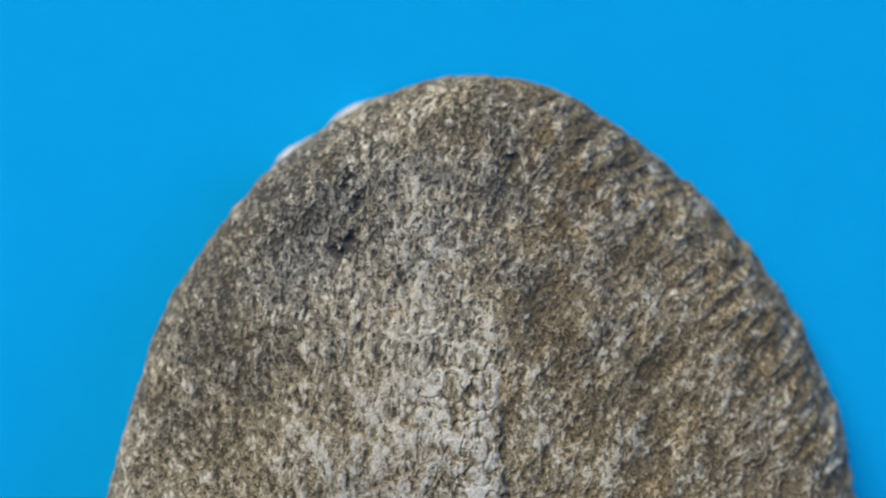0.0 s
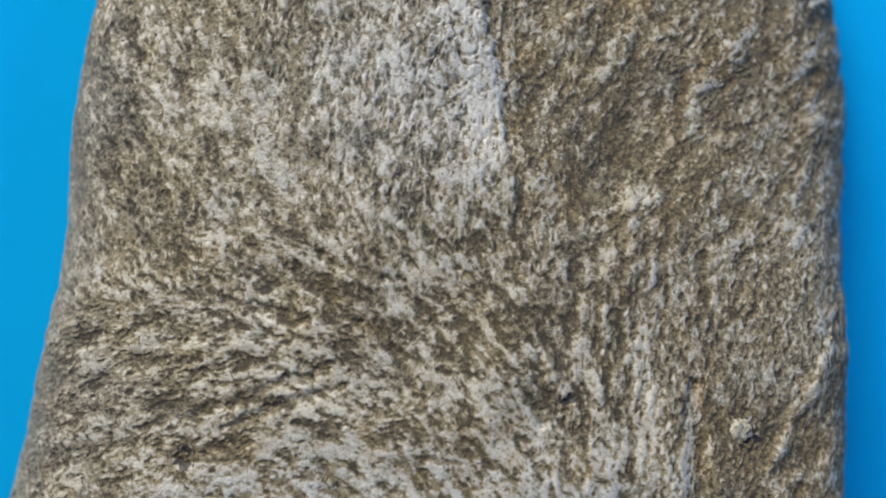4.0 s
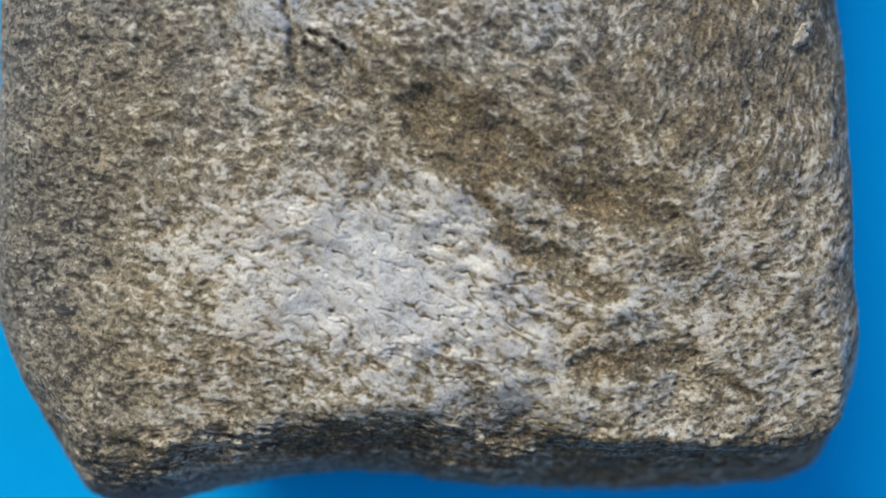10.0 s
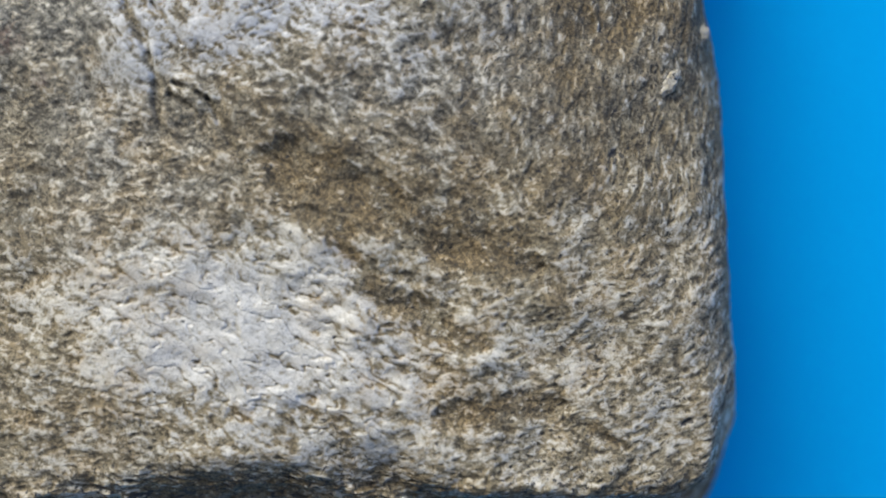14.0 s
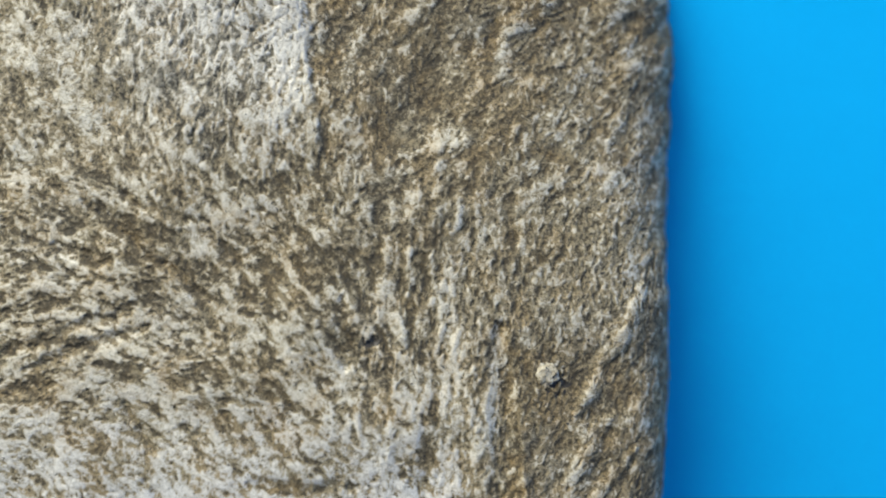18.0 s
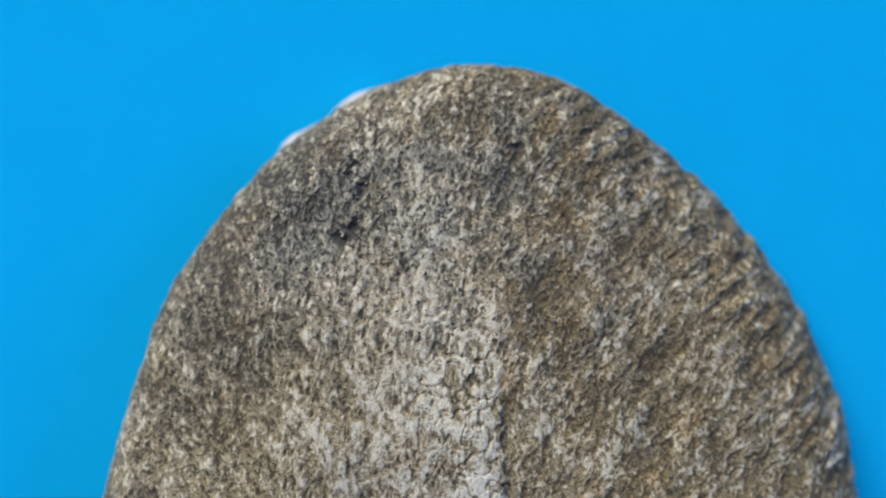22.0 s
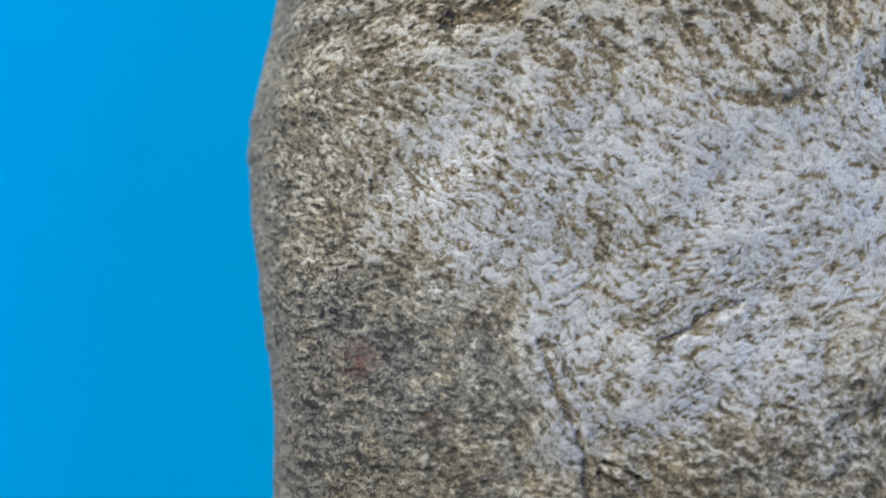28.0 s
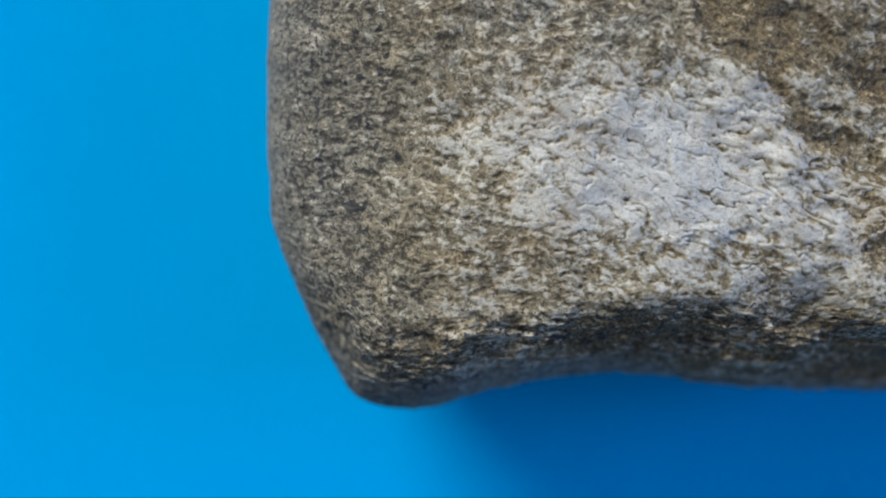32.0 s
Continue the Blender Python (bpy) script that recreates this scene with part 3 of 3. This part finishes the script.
    top = smooth(lay, -0.95, 0.2)
    fleck = smooth(-(0.85 * flakes + 0.55 * fine), 0.85, 1.35)
    # glints on flake tops, painted as paler colour
    glint = smooth(0.6 * flakes + 0.8 * fine + 0.3 * grit, 1.1, 1.8)
    h += 0.13 * shiny * layered(*turned(wx, wy, -25, 3.0, 1.5), 1.0, 541, 2)
    h += (0.042 + 0.035 * pecked * (1 - worn)) * (1 - 0.75 * even_face) * top + (0.008 * fine + 0.008 * flakes) * (1 - 0.5 * even_face) + 0.018 * bunch * (1 - 0.5 * even_face) + 0.04 * clump * (1 - 0.6 * even_face) - 0.018 * hair * (1 - 0.5 * even_face) - 0.030 * (1 - 0.7 * even_face) * fleck
    h += 0.5 * layered(x, y, 9.0, 151, 2) + 0.30 * layered(x, y, 4.2, 351, 2) * smooth(-y, 60, 80)
    h -= (0.22 * (1 - smooth(ridge, 2, 14)) * smooth(-y, 6, 14) + 0.05 * np.clip(ridge, 0, 20)) * right
    h -= 0.4 * stroke(x, y, 18.9, -44, 19.8, -72, 0.9)
    h -= 0.065 * np.clip(x - 19, 0, 14) * smooth(-y, 40, 48) * (1 - smooth(-y, 80, 92))
    bend_x, bend_y = x + 0.5 * layered(x, y, 2.2, 361, 2), y + 0.5 * layered(x, y, 2.2, 371, 2)
    for x0, y0, x1, y1, w in ((-17.0, -46.4, -6.4, -43.0, 0.42), (-14.2, -47.2, -5.2, -43.9, 0.38), (-17.4, -49.4, -11.8, -48.0, 0.4), (-10.0, -35.2, -3.6, -40.2, 0.42), (-4.4, -39.8, -1.2, -42.4, 0.4),
                              (-12.0, -38.6, -8.0, -39.8, 0.5), (-7.4, -35.0, -2.8, -36.9, 0.36), (-7.2, -49.4, -4.8, -53.0, 0.42), (-5.6, -54.6, -0.6, -59.8, 0.36), (7.8, -42.2, 8.2, -47.2, 0.6),
                              (1.8, -55.0, 9.0, -55.2, 0.5), (-2.6, -71.7, 3.2, -69.2, 0.32)):
        s = stroke(bend_x, bend_y, x0, y0, x1, y1, w) * smooth(fine + grit, -2.2, -0.4)
        h -= 0.17 * s
        pale -= 0.62 * s
        ochre += 0.35 * s
    for cx, cy, r in ((4.3, -41.0, 1.3), (-3.4, -47.8, 0.9), (-1.0, -49.8, 0.9), (3.0, -48.0, 1.0), (11.2, -50.2, 0.8), (17.6, -57.0, 1.4)):
        s = blob(bend_x, bend_y, cx, cy, 1.3 * r, 0.8 * r, -25, 0.5)
        pale -= 0.45 * s
        ochre += 0.3 * s
        h -= 0.06 * s
    for x0, y0, x1, y1, w in ((-10.8, -71.6, -8.1, -78.6, 0.24), (-8.3, -78.0, -7.2, -82.8, 0.26), (-6.6, -79.9, -4.0, -81.3, 0.22), (-7.0, -80.9, -5.0, -82.0, 0.16), (-8.2, -74.6, -5.6, -77.4, 0.14), (-4.2, -81.0, -2.2, -84.4, 0.22)):
        s = stroke(bend_x, bend_y, x0, y0, x1, y1, w)
        lip = stroke(bend_x - 0.5, bend_y - 0.2, x0, y0, x1, y1, 2.6 * w)
        h += 0.07 * lip - 0.24 * s
        pale += 0.08 * lip - 0.62 * s
        dark += 0.10 * s
    hatch = blob(x, y, 0.5, -78, 5.0, 2.6, -15, 0.6) + 0.7 * blob(x, y, -5.5, -76, 3, 3, 0, 0.6)
    pale += 0.95 * hatch * layered(*turned(wx, wy, -24, 3.2, 0.38), 1.0, 381, 2)
    scoop = np.maximum(blob(curl_x, curl_y, -3, -109.6, 12, 3.0, 0, 0.9), blob(bx, by, 8, -107.6, 3.4, 2.2, -20, 0.8))
    h -= 0.5 * scoop + 0.9 * blob(curl_x, curl_y, 9, -107.8, 3.6, 2.0, -20, 0.8) + 1.9 * smooth(-y, 107.6, 111.0) * smooth(x, 7, 12)
    ochre += 0.4 * scoop
    pale -= 0.25 * scoop
    dark += 0.08 * scoop
    crest = smooth(-y, 107, 109.5) * smooth(x, -14, -6)
    ochre += 0.4 * crest
    pale -= 0.25 * crest
    below = 4.5 * smooth(x, -8, 3)
    under = smooth(-y - below, 112.5, 115.5)
    edge_rough = smooth(-y, 105.5, 109.5)
    h += edge_rough * (0.42 * layered(wx, wy, 2.0, 571, 3, 0.65) + 0.20 * layered(*turned(wx, wy, -8, 4.0, 1.0), 1.0, 581, 2))
    ochre += 0.20 * edge_rough
    pale += 0.10 * edge_rough
    pale += 0.35 * edge_rough * layered(wx, wy, 1.5, 591, 3, 0.6)
    dark += 0.06 * edge_rough
    speck = smooth(on_grid(flow_grain(0.25, 0.25, 81, (np.zeros((4, 4)) + 0.2, np.ones((4, 4)))), x, y), 1.55, 1.85)
    pale -= 0.4 * speck * smooth(-x, 17, 26) * smooth(-y, 60, 72)
    dark += 1.3 * speck * np.maximum(smooth(-x, 17, 26) * smooth(-y, 60, 72), 0.6 * smooth(-y, 106, 110))
    # under face greyed: light thrown back by the card, put into the colour
    ochre -= 0.8 * under
    grey += 0.9 * under
    dark += 0.06 * under
    pale = pale - 0.10 * smooth(y, -14, 0) + 0.16 * smooth(-y, 84, 92) * smooth(x, -20, -12)
    # cool white; its blob at -98.5 also paints sheen into the colour
    cool = np.clip(0.95 * worn + 0.05 * pecked + 0.6 * blob(bx, by, 0, -98.5, 12, 7, -18, 0.8) + 0.5 * blob(bx, by, 9, -76, 8, 7, 0, 0.8) + 0.55 * blob(bx, by, 1, -22, 8, 9, 0, 0.8) * (1 - right), 0, 1)
    red = 0.85 * blob(wx, wy, -23.6, -72.8, 1.3, 1.1, 0, 0.8) + 0.5 * blob(wx, wy, -18.1, -77.2, 1.5, 0.8, 30, 0.8) + 0.4 * blob(wx, wy, -15.7, -79.6, 0.8, 0.6, 0, 0.8)
    pale = 0.49 + 0.50 * (np.clip(pale, 0, 1.05) - 0.5) + (0.20 - 0.03 * even_face - 0.05 * left_low) * lay + (0.08 + 0.10 * smooth(y, -36, -28)) * clump - (0.12 + 0.18 * worn) * hair - (0.22 + 0.18 * worn - 0.14 * shiny) * fleck + 0.12 * glint + 0.24 * pecked * (1 - worn) * (top - 0.66) + 0.06 * even_face + 0.08 * shiny
    left_edge = np.interp(-y, (10, 20, 27, 36, 47, 57, 66, 78, 90, 100), (23.1, 25.7, 26.9, 27.4, 30.2, 32.3, 31.7, 30.9, 31.5, 31.1))
    flank = np.clip(smooth(-x - left_edge, -4.6, -0.8) * smooth(-y, 14, 28) + under, 0, 1)
    rim_ripple = smooth(0.79 * x + 0.61 * y, 9, 15) * smooth(y, -34, -22)
    h += 0.40 * rim_ripple * layered(*turned(x, y, 40, 3.6, 1.15), 1.0, 321, 2)
    return h, cool, red, flank, flat, np.clip(pale, 0, 1), np.clip(ochre, 0, 1), np.clip(grey, 0, 1), np.clip(dark, 0, 1)


def crown(x, y):
    """Height of the worn face over the card before the relief."""
    base = np.interp(-y, (-14, 0, 15, 45, 70, 112), (12.0, 12.6, 13.5, 14.5, 15.2, 15.6))
    return base - 2.1 * (np.abs(x - 2) / 30) ** 2.6


def rim(theta):
    """How far in the rounding of the edge begins and how far down it goes, by direction."""
    keys = np.radians((-180, -150, -132, -122, -112, -90, -80, -66, -60, -52, -30, 0, 18, 45, 75, 90, 105, 140, 180))
    inward = np.interp(theta, keys, (4.0, 4.0, 4.2, 4.6, 5.4, 7.4, 7.0, 6.0, 5.4, 4.3, 3.4, 3.8, 5.6, 6.4, 5.2, 5.0, 4.5, 4.0, 4.0))
    down = np.interp(theta, keys, (3.8, 3.6, 3.4, 3.8, 5.4, 8.4, 8.8, 9.0, 7.4, 4.8, 4.0, 4.0, 4.6, 4.6, 3.8, 3.0, 3.0, 3.2, 3.8))
    return inward, down


def build_stone():
    na, nb = 730, 1330
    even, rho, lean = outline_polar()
    # a square sheet bent onto the outline: rings stay rings, so no corner pinches
    a, b = np.meshgrid(np.linspace(-1, 1, na), np.linspace(-1, 1, nb))
    s = np.maximum(np.abs(a), np.abs(b))
    s_safe = np.maximum(s, 1e-9)
    wide = np.abs(a) >= np.abs(b)
    quarter = np.where(wide, b / s_safe * np.sign(a + 1e-12), a / s_safe * np.sign(b + 1e-12)) * np.pi / 4
    ux = np.where(wide, np.sign(a + 1e-12) * np.cos(quarter), np.sign(b + 1e-12) * np.sin(quarter))
    uy = np.where(wide, np.sign(a + 1e-12) * np.sin(quarter), np.sign(b + 1e-12) * np.cos(quarter))
    # directions are spread by the long shape
    theta = np.arctan2(uy * 2.0, ux)
    r = 1 - (1 - s) ** 1.35
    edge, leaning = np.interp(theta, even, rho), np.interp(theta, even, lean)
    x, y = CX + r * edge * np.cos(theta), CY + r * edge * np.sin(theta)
    inward, down = rim(theta)
    inset = np.clip((1 - r) * edge * leaning / inward, 0, 1)
    fall = 1 - np.sqrt(np.clip(1 - (1 - inset) ** 2.2, 0, 1))
    # the blunt end is bevelled, not rounded
    bevelled = smooth(-(CY + edge * np.sin(theta)), 101, 113)
    fall = fall + bevelled * ((1 - inset) ** 1.6 - fall)
    # stain and grain wrap round the edge with the surface
    wrap = 0.75 * down * fall
    tx, ty = x + wrap * np.cos(theta), y + wrap * np.sin(theta)
    h, cool, red, flank, flat, pale, ochre, grey, dark = stone_relief(tx, ty)
    z = crown(x, y) - down * fall + h * (1 - 0.75 * smooth(fall, 0.35, 0.9))
    verts = np.stack((x, y, z), -1).reshape(-1, 3)
    stains = np.stack((pale, ochre, grey, dark), -1).reshape(-1, 4)
    index = np.arange(na * nb).reshape(nb, na)
    quads = np.stack((index[:-1, :-1], index[:-1, 1:], index[1:, 1:], index[1:, :-1]), -1).reshape(-1, 4)
    # flanks and underside
    ring = np.concatenate((index[0, :-1], index[:-1, -1], index[-1, :0:-1], index[:0:-1, 0]))
    turn = theta.reshape(-1)[ring]
    edge_xyz, edge_stain = verts[ring], stains[ring]
    steps = 16
    layers, layer_stains = [], []
    for k in range(1, steps + 1):
        f = k / steps
        bend = f * np.pi / 2
        tuck = 1.0 - (7.0 * (1 - np.cos(bend)) + 0.10 * lattice_noise(edge_xyz[:, 0] + f * 7, edge_xyz[:, 1] - f * 5, 401)) / np.hypot(edge_xyz[:, 0] - CX, edge_xyz[:, 1] - CY)
        lift = card_z(edge_xyz[:, 1] * MM) / MM + 0.05 + 6.0 * smooth(-edge_xyz[:, 1], 80, 114) * smooth(edge_xyz[:, 0], -16, 4)
        zz = lift + (edge_xyz[:, 2] - lift) * (1 - np.sin(bend))
        layers.append(np.stack((CX + (edge_xyz[:, 0] - CX) * tuck, CY + (edge_xyz[:, 1] - CY) * tuck, zz), -1))
        layer_stains.append(edge_stain * (1.0, 0.8, 1.0, 1.0))
    n_top, n_ring = len(verts), len(ring)
    verts = np.concatenate([verts] + layers + [np.array([[CX, CY, card_z(CY * MM) / MM + 0.05]])])
    stains = np.concatenate([stains] + layer_stains + [np.array([[0.2, 0.3, 0.3, 0.2]])])
    rings = np.concatenate([ring[None]] + [(n_top + k * n_ring + np.arange(n_ring))[None] for k in range(steps)])
    nxt = np.roll(rings, -1, axis=1)
    sides = np.stack((rings[:-1], rings[1:], nxt[1:], nxt[:-1]), -1).reshape(-1, 4)
    last = len(verts) - 1
    fan = np.stack((rings[-1], np.full(n_ring, last), nxt[-1]), -1)
    loops = np.concatenate((quads.reshape(-1), sides.reshape(-1), fan.reshape(-1))).astype(np.int32)
    sizes = np.concatenate((np.full(len(quads) + len(sides), 4), np.full(n_ring, 3)))
    starts = np.concatenate(([0], np.cumsum(sizes)[:-1])).astype(np.int32)
    me = bpy.data.meshes.new("stone_axe")
    me.vertices.add(len(verts))
    me.vertices.foreach_set("co", (verts * MM).astype(np.float32).reshape(-1))
    me.loops.add(len(loops))
    me.loops.foreach_set("vertex_index", loops)
    me.polygons.add(len(sizes))
    me.polygons.foreach_set("loop_start", starts)
    me.update(calc_edges=True)
    me.validate()
    me.polygons.foreach_set("use_smooth", np.ones(len(me.polygons), bool))
    layer = me.attributes.new("wear", "FLOAT_COLOR", "POINT")
    layer.data.foreach_set("color", stains.astype(np.float32).reshape(-1))
    tones = np.zeros((len(verts), 4), np.float32)
    tones[:n_top, 0], tones[:n_top, 1], tones[:n_top, 2], tones[:n_top, 3] = cool.reshape(-1), red.reshape(-1), flank.reshape(-1), flat.reshape(-1)
    tones[n_top:, 2] = 0.7
    layer = me.attributes.new("tone", "FLOAT_COLOR", "POINT")
    layer.data.foreach_set("color", tones.reshape(-1))
    me.materials.append(STONE)
    return new("stone_axe", me), verts[:n_top]


def surface_z(x, y):
    """Height of the stone's face at a place, in millimetres."""
    return float(FACE[np.argmin((FACE[:, 0] - x) ** 2 + (FACE[:, 1] - y) ** 2), 2])


stone, FACE = build_stone()
tagged(stone, "grey-brown weathered stone axe head with pale worn patches, on blue card", "stone tool")


# pale broken ledges that show under the rim of the round end
def chip(length, width, height, seed):
    bm = bmesh.new()
    bmesh.ops.create_icosphere(bm, subdivisions=4, radius=1.0)
    for v in bm.verts:
        p = v.co.copy()
        wobble = 1 + 0.25 * noise.noise(p * 1.7 + Vector((seed, 0, 0))) + 0.10 * noise.noise(p * 5 + Vector((0, seed, 0)))
        v.co = Vector((p.x * length, p.y * width, p.z * height)) * wobble * MM
    for f in bm.faces:
        f.smooth = True
    return bm


for x, y, z, turn, length in ((-11.4, 6.9, 7.6, 42, 2.6), (-6.9, 10.2, 7.6, 30, 2.3)):
    ob = part("broken_ledge", chip(length, 1.1, 1.3, x), CHIP, stone, "freshly broken pale chip scar")
    ob.matrix_local = pose(x * MM, y * MM, z * MM, 0, 0, turn)

# harder grains that stand out of the worn brown side
for x, y, turn, length, width in ((28.2, -73.2, 20, 0.75, 0.55), (28.0, -79.6, 55, 1.2, 0.5), (31.0, -75.5, 70, 0.7, 0.5), (22.2, -47.4, 0, 0.9, 0.8)):
    bm = chip(length, width, 0.24, x + y)
    for v in bm.verts:
        v.co += v.normal * 0.00012 * noise.noise(v.co * 3000)
    ob = part("mineral_grain", bm, STONE, stone, "pale hard mineral grain standing proud")
    wear = ob.data.attributes.new("wear", "FLOAT_COLOR", "POINT")
    wear.data.foreach_set("color", np.tile((0.62, 0.55, 0.1, 0.1), len(ob.data.vertices)).astype(np.float32))
    ob.matrix_local = pose(x * MM, y * MM, (surface_z(x, y) - 0.06) * MM, 0, 0, turn)
